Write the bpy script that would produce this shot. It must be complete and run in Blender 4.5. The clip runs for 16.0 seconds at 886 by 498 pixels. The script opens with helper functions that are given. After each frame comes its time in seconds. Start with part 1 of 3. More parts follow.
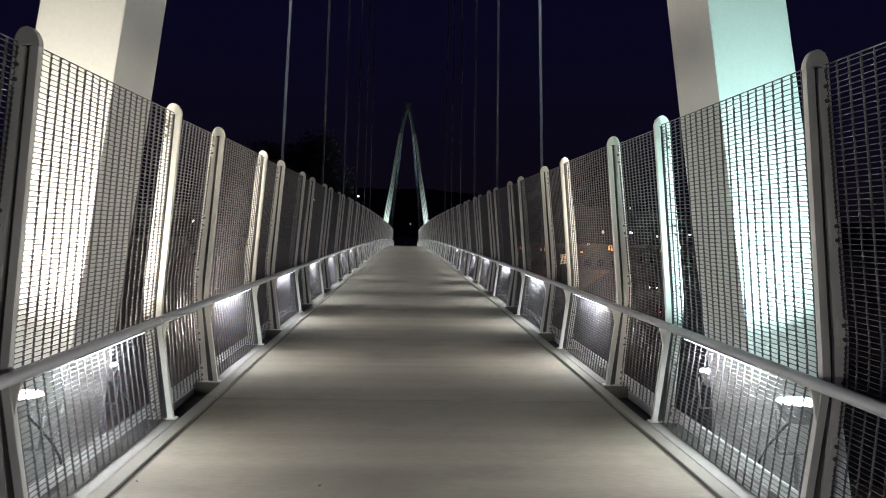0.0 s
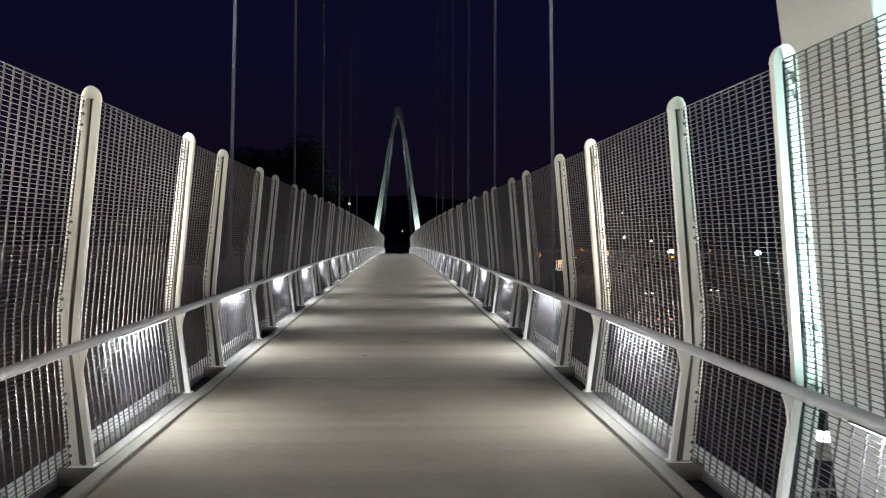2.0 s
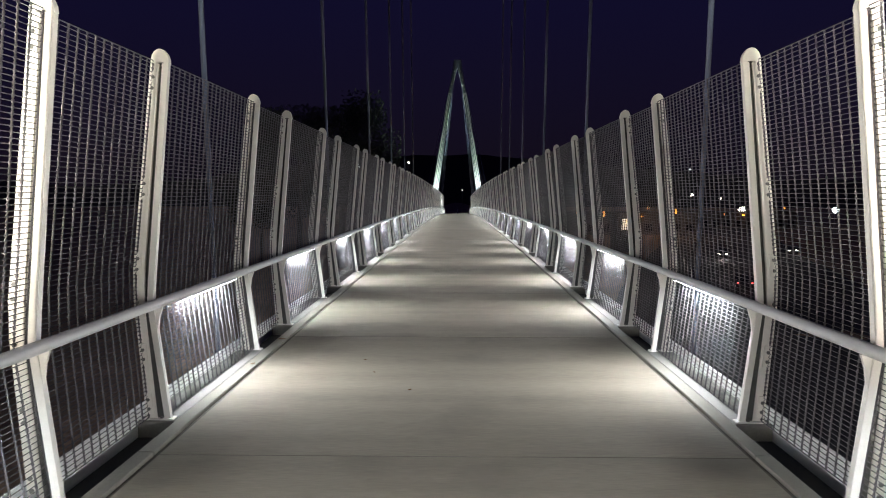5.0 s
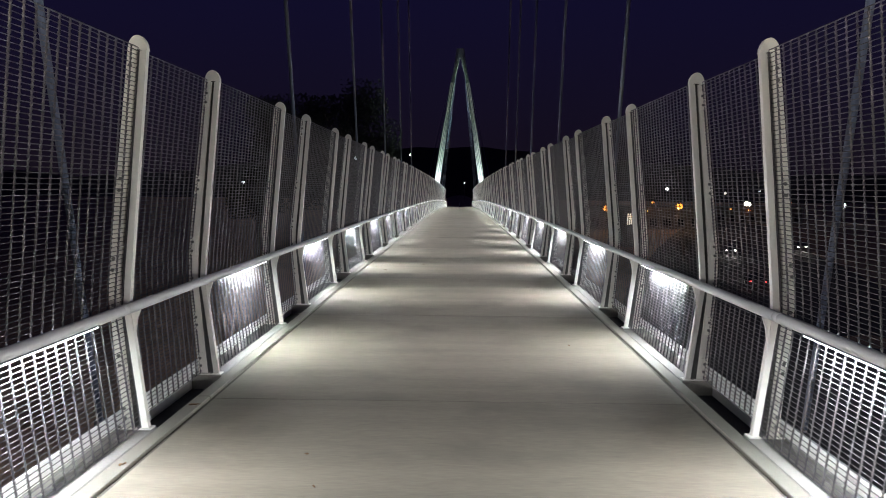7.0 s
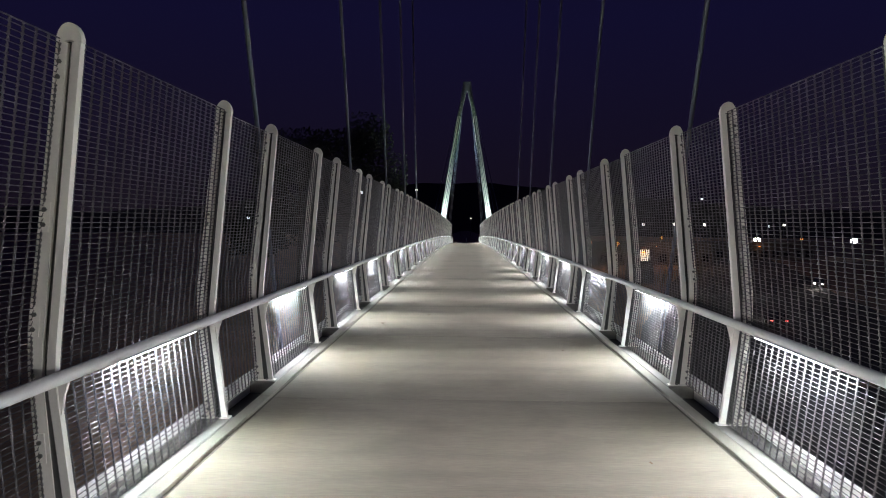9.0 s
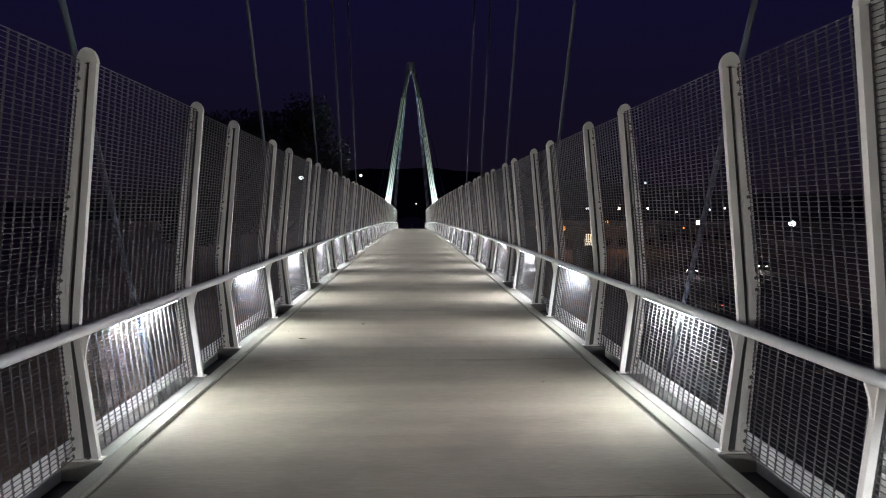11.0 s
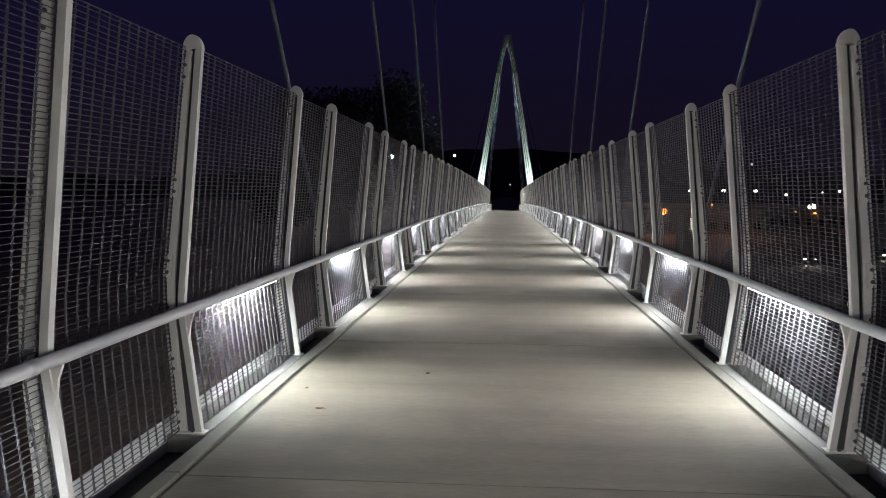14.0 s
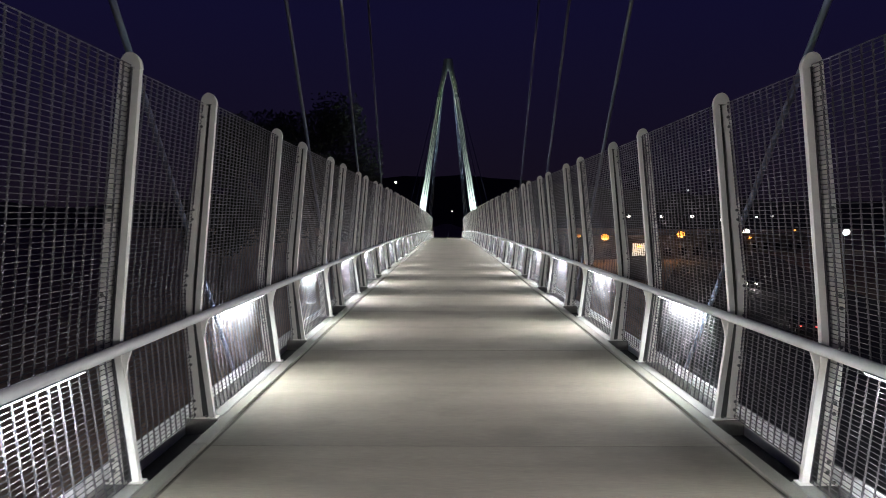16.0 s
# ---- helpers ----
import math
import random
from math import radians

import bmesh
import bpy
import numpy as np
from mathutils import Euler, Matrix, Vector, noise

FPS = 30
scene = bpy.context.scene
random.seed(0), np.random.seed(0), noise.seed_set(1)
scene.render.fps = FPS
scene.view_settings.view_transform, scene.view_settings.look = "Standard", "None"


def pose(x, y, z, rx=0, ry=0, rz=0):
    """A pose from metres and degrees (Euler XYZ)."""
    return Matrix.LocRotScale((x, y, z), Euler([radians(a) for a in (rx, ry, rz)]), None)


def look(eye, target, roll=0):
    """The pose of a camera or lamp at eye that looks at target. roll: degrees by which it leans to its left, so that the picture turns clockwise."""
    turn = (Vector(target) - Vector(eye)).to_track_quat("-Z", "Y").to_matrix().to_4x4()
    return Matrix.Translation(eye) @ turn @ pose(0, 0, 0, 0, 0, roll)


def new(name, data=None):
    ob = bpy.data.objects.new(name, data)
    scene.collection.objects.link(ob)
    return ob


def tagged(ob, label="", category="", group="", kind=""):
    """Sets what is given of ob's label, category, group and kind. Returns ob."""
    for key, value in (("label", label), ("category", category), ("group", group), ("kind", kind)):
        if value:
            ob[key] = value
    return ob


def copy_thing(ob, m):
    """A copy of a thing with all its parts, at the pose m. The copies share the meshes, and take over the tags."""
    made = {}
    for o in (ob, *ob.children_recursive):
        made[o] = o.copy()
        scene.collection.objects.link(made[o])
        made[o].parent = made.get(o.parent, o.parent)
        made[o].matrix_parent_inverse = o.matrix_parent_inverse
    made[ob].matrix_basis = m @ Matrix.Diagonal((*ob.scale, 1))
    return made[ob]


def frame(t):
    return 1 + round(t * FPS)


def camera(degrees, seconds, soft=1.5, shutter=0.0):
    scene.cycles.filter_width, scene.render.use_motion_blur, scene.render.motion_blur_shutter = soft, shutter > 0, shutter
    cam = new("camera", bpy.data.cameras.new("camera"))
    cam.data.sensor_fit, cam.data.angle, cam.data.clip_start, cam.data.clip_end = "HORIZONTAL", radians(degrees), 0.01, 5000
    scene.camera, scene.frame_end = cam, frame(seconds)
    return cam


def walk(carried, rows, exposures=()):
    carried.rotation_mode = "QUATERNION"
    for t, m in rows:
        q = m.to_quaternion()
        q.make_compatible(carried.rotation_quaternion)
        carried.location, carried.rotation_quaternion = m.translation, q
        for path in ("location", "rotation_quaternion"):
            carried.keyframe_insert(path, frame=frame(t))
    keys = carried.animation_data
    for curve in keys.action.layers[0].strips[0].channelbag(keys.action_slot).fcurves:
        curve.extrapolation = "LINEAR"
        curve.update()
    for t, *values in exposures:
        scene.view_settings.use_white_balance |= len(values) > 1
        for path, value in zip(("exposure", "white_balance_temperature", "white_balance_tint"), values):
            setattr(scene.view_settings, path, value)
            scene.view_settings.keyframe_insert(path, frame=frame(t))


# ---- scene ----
cam = camera(57.62, 16.0, soft=0.95, shutter=0.2)
# seconds, place, then yaw, pitch and roll in degrees
PATH = [
    (0.0, -0.126, 0.137, 1.767, -2.70, -0.95, -1.03),
    (0.5, -0.091, 0.848, 1.786, -4.53, -0.80, -0.78),
    (1.0, 0.002, 1.567, 1.781, -5.58, -1.21, -0.64),
    (1.5, 0.025, 2.280, 1.785, -5.14, -0.94, -0.33),
    (2.0, 0.063, 2.993, 1.784, -3.23, -0.46, -0.45),
    (2.5, 0.003, 3.713, 1.770, 0.48, -0.63, -0.29),
    (3.0, -0.019, 4.417, 1.765, 3.25, -1.27, 0.07),
    (3.5, -0.014, 5.123, 1.799, 4.63, -1.64, 0.28),
    (4.0, -0.032, 5.861, 1.820, 2.26, -1.26, 0.47),
    (4.2, -0.012, 6.165, 1.824, 1.75, -1.68, 0.39),
    (6.3, 0.071, 9.412, 1.868, 0.80, -4.39, -0.20),
    (6.5, 0.092, 9.713, 1.908, 1.41, -4.46, -0.18),
    (7.0, 0.067, 10.492, 1.903, 1.18, -3.92, -0.47),
    (7.5, 0.056, 11.266, 1.920, 1.64, -3.14, -0.54),
    (8.0, 0.001, 12.067, 1.918, 2.06, -2.66, -0.39),
    (8.5, -0.033, 12.801, 1.931, 1.52, -1.48, -0.39),
    (9.0, -0.064, 13.543, 1.917, 1.60, -1.40, -0.42),
    (9.5, -0.044, 14.282, 1.910, 0.59, -1.36, -0.02),
    (11.8, 0.012, 17.837, 1.960, -2.63, -3.29, -0.20),
    (12.0, 0.040, 18.087, 1.972, -1.43, -3.42, -0.35),
    (12.5, 0.036, 18.837, 1.981, -0.48, -3.10, -0.50),
    (13.0, 0.054, 19.595, 1.984, 1.68, -2.93, -0.65),
    (13.5, -0.005, 20.344, 1.966, 2.42, -3.08, -0.48),
    (14.0, -0.026, 21.141, 1.988, 4.40, -3.80, -0.38),
    (14.5, -0.121, 21.918, 1.984, 4.72, -3.76, -0.05),
    (15.0, -0.109, 22.659, 1.998, 3.12, -3.14, 0.12),
    (15.5, -0.136, 23.408, 1.989, 2.20, -2.61, 0.05),
    (16.0, -0.152, 24.139, 2.010, 0.26, -1.88, -0.04),
]
walk(cam, [(t, pose(x, y, z, 90 + pitch, roll, yaw)) for t, x, y, z, yaw, pitch, roll in PATH],
     exposures=[(0.0, -0.80), (1.0, -0.78), (1.5, -0.62), (2.5, -0.14), (4.0, 0.03), (7.0, 0.10), (9.0, 0.14), (12.5, 0.0), (14.5, 0.03), (16.0, 0.16)])

# == world, lamps ==
LEAVES = [(-2.03, 16.74, 0.07, 0.3), (-2.02, 15.36, 0.05, 1.1), (-0.77, 15.09, 0.03, 2.0), (-0.39, 14.40, 0.035, 0.8), (-0.92, 15.66, 0.025, 2.6),
          (-1.48, 27.35, 0.06, 0.1), (1.30, 19.40, 0.03, 1.7), (-0.74, 28.65, 0.035, 0.5), (-1.74, 27.98, 0.04, 1.4), (1.28, 24.56, 0.02, 0.9),
          (-1.90, 5.62, 0.025, 2.2), (-0.67, 5.54, 0.02, 1.0)]
P = 4.3972          # two bays of the fence
NARROW = 1.6817
POST0 = 11.7204     # a post that begins a narrow bay
HALF = 2.134       # deck's middle to the posts' inner edge
S1, S2 = 0.01350, -0.0001055
END = 154.0


def deck(y):
    return S1 * y + S2 * y * y


def slope(y):
    return math.degrees(math.atan(S1 + 2 * S2 * y))


world = bpy.data.worlds.new("night_sky")
scene.world = world
world.use_nodes = True
wn = world.node_tree.nodes
wl = world.node_tree.links
bg = wn["Background"]
tc = wn.new("ShaderNodeTexCoord")
sep = wn.new("ShaderNodeSeparateXYZ")
wl.new(tc.outputs["Generated"], sep.inputs[0])
ramp = wn.new("ShaderNodeValToRGB")
ramp.color_ramp.elements[0].position = 0.0
ramp.color_ramp.elements[0].color = (0.0088, 0.0058, 0.0105, 1)
ramp.color_ramp.elements[1].position = 0.25
ramp.color_ramp.elements[1].color = (0.0068, 0.0057, 0.0300, 1)
e = ramp.color_ramp.elements.new(0.6)
e.color = (0.0045, 0.0038, 0.019, 1)
wl.new(sep.outputs["Z"], ramp.inputs[0])
wl.new(ramp.outputs[0], bg.inputs[0])
bg.inputs[1].default_value = 0.72

WASH_WATTS, CROSS_WATTS = 58.0, 41.0
RAIL_R, RAIL_H, RAIL_X = 0.037, 0.908, 2.205


# == materials ==
def material(name, colour, rough=0.5, metal=0.0, scale=8.0, vary=0.12, bump=0.0, fine=60.0, stretch=(1, 1, 1), dirt=0.0, dirt_colour=(0.1, 0.09, 0.08), piece=0.0, patch=0.37):
    """A surface with grain and stains at two scales."""
    m = bpy.data.materials.new(name)
    m.use_nodes = True
    n, l = m.node_tree.nodes, m.node_tree.links
    b = n["Principled BSDF"]
    b.inputs["Metallic"].default_value = metal
    co = n.new("ShaderNodeTexCoord")
    mp = n.new("ShaderNodeMapping")
    mp.inputs["Scale"].default_value = stretch
    where = n.new("ShaderNodeObjectInfo")
    shift = n.new("ShaderNodeMath")
    shift.operation = "MULTIPLY"
    shift.inputs[1].default_value = 53.0
    l.new(where.outputs["Random"], shift.inputs[0])
    moved = n.new("ShaderNodeVectorMath")
    l.new(co.outputs["Object"], moved.inputs[0])
    l.new(shift.outputs[0], moved.inputs[1])
    l.new(moved.outputs[0], mp.inputs[0])
    big = n.new("ShaderNodeTexNoise")
    big.inputs["Scale"].default_value, big.inputs["Detail"].default_value = scale, 6
    small = n.new("ShaderNodeTexNoise")
    small.inputs["Scale"].default_value, small.inputs["Detail"].default_value = fine, 4
    l.new(mp.outputs[0], big.inputs["Vector"])
    l.new(mp.outputs[0], small.inputs["Vector"])
    add = n.new("ShaderNodeMath")
    add.operation = "MULTIPLY_ADD"
    add.inputs[1].default_value = 0.5
    l.new(small.outputs[0], add.inputs[0])
    half = n.new("ShaderNodeMath")
    half.operation = "MULTIPLY"
    half.inputs[1].default_value = 0.5
    l.new(big.outputs[0], half.inputs[0])
    l.new(half.outputs[0], add.inputs[2])
    r = n.new("ShaderNodeValToRGB")
    r.color_ramp.elements[0].position, r.color_ramp.elements[1].position = 0.32, 0.68
    r.color_ramp.elements[0].color = (*[c * (1 - vary) for c in colour], 1)
    r.color_ramp.elements[1].color = (*[min(1, c * (1 + vary)) for c in colour], 1)
    l.new(add.outputs[0], r.inputs[0])
    out = r.outputs[0]
    if dirt:
        d = n.new("ShaderNodeTexNoise")
        d.inputs["Scale"].default_value, d.inputs["Detail"].default_value = scale * patch, 8
        l.new(moved.outputs[0], d.inputs["Vector"])
        dr = n.new("ShaderNodeMapRange")
        dr.inputs[1].default_value, dr.inputs[2].default_value, dr.inputs[4].default_value = 0.52, 0.75, dirt
        l.new(d.outputs[0], dr.inputs[0])
        mx = n.new("ShaderNodeMix")
        mx.data_type = "RGBA"
        l.new(dr.outputs[0], mx.inputs["Factor"])
        l.new(out, mx.inputs["A"])
        mx.inputs["B"].default_value = (*dirt_colour, 1)
        out = mx.outputs["Result"]
    if piece:
        oi = n.new("ShaderNodeObjectInfo")
        pr = n.new("ShaderNodeMapRange")
        pr.inputs[3].default_value, pr.inputs[4].default_value = 1 - piece, 1 + piece
        l.new(oi.outputs["Random"], pr.inputs[0])
        hs = n.new("ShaderNodeHueSaturation")
        l.new(pr.outputs[0], hs.inputs["Value"])
        l.new(out, hs.inputs["Color"])
        out = hs.outputs[0]
    l.new(out, b.inputs["Base Color"])
    rr = n.new("ShaderNodeMapRange")
    rr.inputs[3].default_value, rr.inputs[4].default_value = max(0.05, rough - 0.1), min(1, rough + 0.1)
    l.new(big.outputs[0], rr.inputs[0])
    l.new(rr.outputs[0], b.inputs["Roughness"])
    if bump:
        bp = n.new("ShaderNodeBump")
        bp.inputs["Strength"].default_value, bp.inputs["Distance"].default_value = 0.6, bump
        l.new(add.outputs[0], bp.inputs["Height"])
        l.new(bp.outputs[0], b.inputs["Normal"])
    return m


def glow(name, colour, strength):
    m = bpy.data.materials.new(name)
    m.use_nodes = True
    b = m.node_tree.nodes["Principled BSDF"]
    b.inputs["Base Color"].default_value = (0.8, 0.8, 0.8, 1)
    b.inputs["Emission Color"].default_value = (*colour, 1)
    b.inputs["Emission Strength"].default_value = strength
    return m


CONCRETE = material("deck_concrete", (0.232, 0.211, 0.167), 0.85, 0, 0.8, 0.25, 0.003, 38.0, (0.25, 3.2, 1), 0.65, (0.140, 0.126, 0.100), 0.07, 1.3)
LEDGE_TOP = material("ledge_concrete", (0.25, 0.24, 0.22), 0.8, 0, 1.2, 0.14, 0.003, 50.0, dirt=0.4, dirt_colour=(0.22, 0.205, 0.175), piece=0.05)
CURB = material("curb_concrete", (0.21, 0.198, 0.168), 0.85, 0, 1.5, 0.14, 0.003, 60.0, dirt=0.5, dirt_colour=(0.18, 0.16, 0.13), piece=0.05)
JOINT = material("joint_sealant", (0.10, 0.088, 0.070), 0.9)
SEAL = material("deck_joint_seal", (0.045, 0.042, 0.037), 0.9)
PAINT = material("pale_grey_paint", (0.89, 0.865, 0.80), 0.45, 0, 3.0, 0.05, 0.0006, 90.0, dirt=0.3, dirt_colour=(0.48, 0.46, 0.41), piece=0.04)
WHITE_PLATE = material("white_painted_plate", (0.86, 0.86, 0.84), 0.5, 0, 2.0, 0.04, 0.0006, 60.0, dirt=0.2, dirt_colour=(0.5, 0.48, 0.44))
# black that stands in for the shade down in the drain
DRAIN_SHADE = material("black_drain", (0.012, 0.012, 0.012), 0.95)
# galvanised web plate, its base darkened to hold the shade between the bars
GALV_SHADE = material("weathered_galvanised_plate", (0.12, 0.12, 0.115), 0.55, 0.1, 4.0, 0.16, 0.0008, 90.0, dirt=0.5, dirt_colour=(0.17, 0.165, 0.15))
# recessed web of the post's slot; the slot's shade is put into its colour
SLOT_SHADE = material("dark_slot_lining", (0.075, 0.078, 0.068), 0.7)
BOLT = material("bolt_steel", (0.20, 0.20, 0.19), 0.45, 0.7)
WIRE = material("galvanised_wire", (0.148, 0.139, 0.148), 0.48, 0.75, 20.0, 0.15)
RAIL = material("satin_steel_rail", (0.62, 0.62, 0.61), 0.42, 0.2, 4.0, 0.06, 0.0003, 200.0, (1, 0.1, 1))
CABLE = material("stay_sheath", (0.09, 0.11, 0.17), 0.5, 0.0, 2.0, 0.08)
TOWER = material("white_tower_paint", (0.76, 0.76, 0.72), 0.5, 0, 0.6, 0.05, 0.001, 25.0, dirt=0.25, dirt_colour=(0.55, 0.54, 0.50))
# tower head greyed: the dimness above the floodlights' reach is in this colour
HEAD_UNLIT = material("grey_tower_head_paint", (0.30, 0.30, 0.32), 0.6)
DARK = material("dark_housing", (0.06, 0.06, 0.065), 0.5, 0.3)
DRUM = material("drum_housing", (0.42, 0.42, 0.40), 0.5, 0.3)
SOIL = material("dry_ground", (0.30, 0.20, 0.14), 0.95, 0, 0.25, 0.4, 0.03, 3.0, dirt=0.6, dirt_colour=(0.10, 0.085, 0.05))
ASPHALT = material("road_asphalt", (0.05, 0.05, 0.052), 0.85, 0, 0.5, 0.2, 0.005, 30.0)
BARK = material("bark", (0.07, 0.055, 0.04), 0.9, 0, 4.0, 0.3, 0.01)
LEAF = material("leaves", (0.014, 0.018, 0.008), 1.0, 0, 3.0, 0.4)
HILL = material("far_hill", (0.03, 0.032, 0.025), 0.95, 0, 0.02, 0.3)
LED = glow("led_lens", (0.86, 0.94, 1.0), 9.0)
LENS_GREEN = glow("flood_lens_green", (0.66, 1.0, 0.94), 60.0)
LENS_WARM = glow("flood_lens_warm", (1.0, 0.92, 0.80), 80.0)
LENS_BACK = glow("flood_lens_back", (1.0, 0.92, 0.80), 150.0)


# == mesh helpers ==
def part(name, bm, mat, parent=None, label="", m=None, smooth=False):
    me = bpy.data.meshes.new(name)
    bmesh.ops.recalc_face_normals(bm, faces=bm.faces)
    if smooth:
        for f in bm.faces:
            f.smooth = True
    bm.to_mesh(me)
    bm.free()
    me.materials.append(mat)
    ob = new(name, me)
    if parent is not None:
        ob.parent = parent
    if m is not None:
        ob.matrix_basis = m
    return tagged(ob, label)


def again(ob, parent, m=None):
    """Another object on the same mesh."""
    o = new(ob.name.split(".")[0], ob.data)
    o.parent = parent
    if m is not None:
        o.matrix_basis = m
    if "label" in ob:
        o["label"] = ob["label"]
    return o


def box(bm, x0, x1, y0, y1, z0, z1, bevel=0.0):
    r = bmesh.ops.create_cube(bm, size=1.0)
    vs = r["verts"]
    bmesh.ops.scale(bm, vec=(x1 - x0, y1 - y0, z1 - z0), verts=vs)
    bmesh.ops.translate(bm, vec=((x0 + x1) / 2, (y0 + y1) / 2, (z0 + z1) / 2), verts=vs)
    if bevel:
        es = list({e for v in vs for e in v.link_edges})
        bmesh.ops.bevel(bm, geom=es, offset=bevel, segments=1, affect="EDGES")
    return bm


def plate(bm, outline, y0, y1):
    """An outline in x and z, made a plate between y0 and y1."""
    a = [bm.verts.new((x, y0, z)) for x, z in outline]
    b = [bm.verts.new((x, y1, z)) for x, z in outline]
    bm.faces.new(a)
    bm.faces.new(b[::-1])
    for i in range(len(a)):
        j = (i + 1) % len(a)
        bm.faces.new((a[i], b[i], b[j], a[j]))
    return bm


def tube(bm, pts, r, sides=8, r_end=None):
    """A round bar along a line of points."""
    pts = [Vector(p) for p in pts]
    rings = []
    for i, p in enumerate(pts):
        d = (pts[min(i + 1, len(pts) - 1)] - pts[max(i - 1, 0)]).normalized()
        up = Vector((0, 0, 1)) if abs(d.z) < 0.9 else Vector((1, 0, 0))
        u = d.cross(up).normalized()
        v = d.cross(u)
        k = r if r_end is None else r + (r_end - r) * i / (len(pts) - 1)
        rings.append([bm.verts.new(p + k * (math.cos(2 * math.pi * s / sides) * u + math.sin(2 * math.pi * s / sides) * v)) for s in range(sides)])
    for a, b in zip(rings, rings[1:]):
        for s in range(sides):
            t = (s + 1) % sides
            bm.faces.new((a[s], a[t], b[t], b[s]))
    bm.faces.new(rings[0])
    bm.faces.new(rings[-1][::-1])
    return bm


def cyl(bm, centre, axis, r, h, sides=12, r2=None):
    c, a = Vector(centre), Vector(axis).normalized()
    return tube(bm, [c, c + a * h], r, sides, r2)


def empty(name, m=None):
    ob = new(name)
    if m is not None:
        ob.matrix_basis = m
    return ob


def at_deck(y, x=0.0, z=0.0):
    return pose(x, y, deck(y) + z, slope(y), 0, 0)


FIRST, LAST = -5, 32          # periods of the bridge
PERIODS = range(FIRST, LAST)
FENCE_END = 29


def start(k):
    return POST0 + P * k


# == deck ==
floor = tagged(empty("deck"), "pale broomed concrete bridge deck in long panels", "deck", kind="structure")
bm = box(bmesh.new(), -1.945, 1.945, -P / 2 + 0.006, P / 2 - 0.006, -0.22, 0.0)
panel = part("deck_panel", bm, CONCRETE, floor, m=at_deck(start(FIRST) + NARROW / 2 + 0.06 - P / 2))
for k in range(FIRST + 1, LAST + 1):
    again(panel, floor, at_deck(start(k) + NARROW / 2 + 0.06 - P / 2))
bm = box(bmesh.new(), -1.95, 1.95, -0.005, 0.005, -0.2, -0.0015)
seal = part("joint_seal", bm, SEAL, floor, m=at_deck(start(FIRST) + NARROW / 2 + 0.06))
for k in range(FIRST + 1, LAST):
    again(seal, floor, at_deck(start(k) + NARROW / 2 + 0.06))
WIDE = P - NARROW
SLOT_IN, LEDGE, FASCIA = 2.095, 2.380, 0.12
for side in (-1, 1):
    edge = tagged(empty("curb"), "pale concrete edge strip beneath the fence posts", "curb", kind="structure")

    def edge_part(name, x0, x1, y0, y1, z0, z1, mat, where):
        bm = box(bmesh.new(), *sorted((side * x0, side * x1)), y0, y1, z0, z1, 0.006)
        one = part(name, bm, mat, edge, m=at_deck(where(FIRST)))
        for k in range(FIRST + 1, LAST):
            again(one, edge, at_deck(where(k)))

    # inner strip, cut at the deck joints; the ledge of the wide bays; the upright outer plate; the drain of the narrow
    # bays, its deep shade put into a black floor
    edge_part("curb_stone", 1.980, SLOT_IN, -P / 2 + 0.004, P / 2 - 0.004, -0.26, 0.018, CURB, lambda k: start(k) + NARROW / 2 + 0.06 - P / 2)
    edge_part("ledge_slab", SLOT_IN + 0.003, LEDGE, -0.052, WIDE + 0.052, -0.26, 0.016, LEDGE_TOP, lambda k: start(k) + NARROW)
    edge_part("outer_plate", LEDGE + 0.003, LEDGE + 0.022, -0.10, P - 0.104, -0.26, FASCIA, WHITE_PLATE, lambda k: start(k))
    edge_part("drain_floor", SLOT_IN + 0.003, LEDGE, 0.056, NARROW - 0.056, -0.25, -0.110, DRAIN_SHADE, lambda k: start(k))
    ys = [start(FIRST) - 2 + i * 4 for i in range(int((END + 12) / 4))]
    bm = bmesh.new()
    for a, b in zip(ys, ys[1:]):
        vs = [bm.verts.new((side * x, y, deck(y) - 0.010)) for x, y in ((1.925, a), (1.995, a), (1.995, b), (1.925, b))]
        bm.faces.new(vs)
    part("edge_groove", bm, JOINT, edge)
    # the edge girder beneath
    girder = tagged(empty("edge_girder"), "pale painted steel edge girder under the deck", "girder", kind="structure")
    bm = bmesh.new()
    tube(bm, [(side * 2.15, y, deck(y) - 0.75) for y in ys], 0.30, 12)
    part("girder_tube", bm, PAINT, girder, smooth=True)

# == fence posts ==
FRONT = [(2.136, 0.018), (2.250, 0.90), (2.238, 1.08), (2.094, 2.68)]
BACK = [(2.325, 0.018), (2.400, 0.92), (2.398, 1.16), (2.230, 2.68)]


def lerp_profile(profile, z):
    for (x0, z0), (x1, z1) in zip(profile, profile[1:]):
        if z <= z1:
            return x0 + (x1 - x0) * (z - z0) / (z1 - z0)
    (x0, z0), (x1, z1) = profile[-2:]
    return x1 + (x1 - x0) * (z - z1) / (z1 - z0)


def strip(profile, a, b):
    """A band of constant offsets a..b outward from a profile."""
    return [(x + a, z) for x, z in profile] + [(x + b, z) for x, z in reversed(profile)]


LEVEL = 0.0305                 # height between level wires
TWIST = math.pi / LEVEL        # half a turn of a pair to each level wire


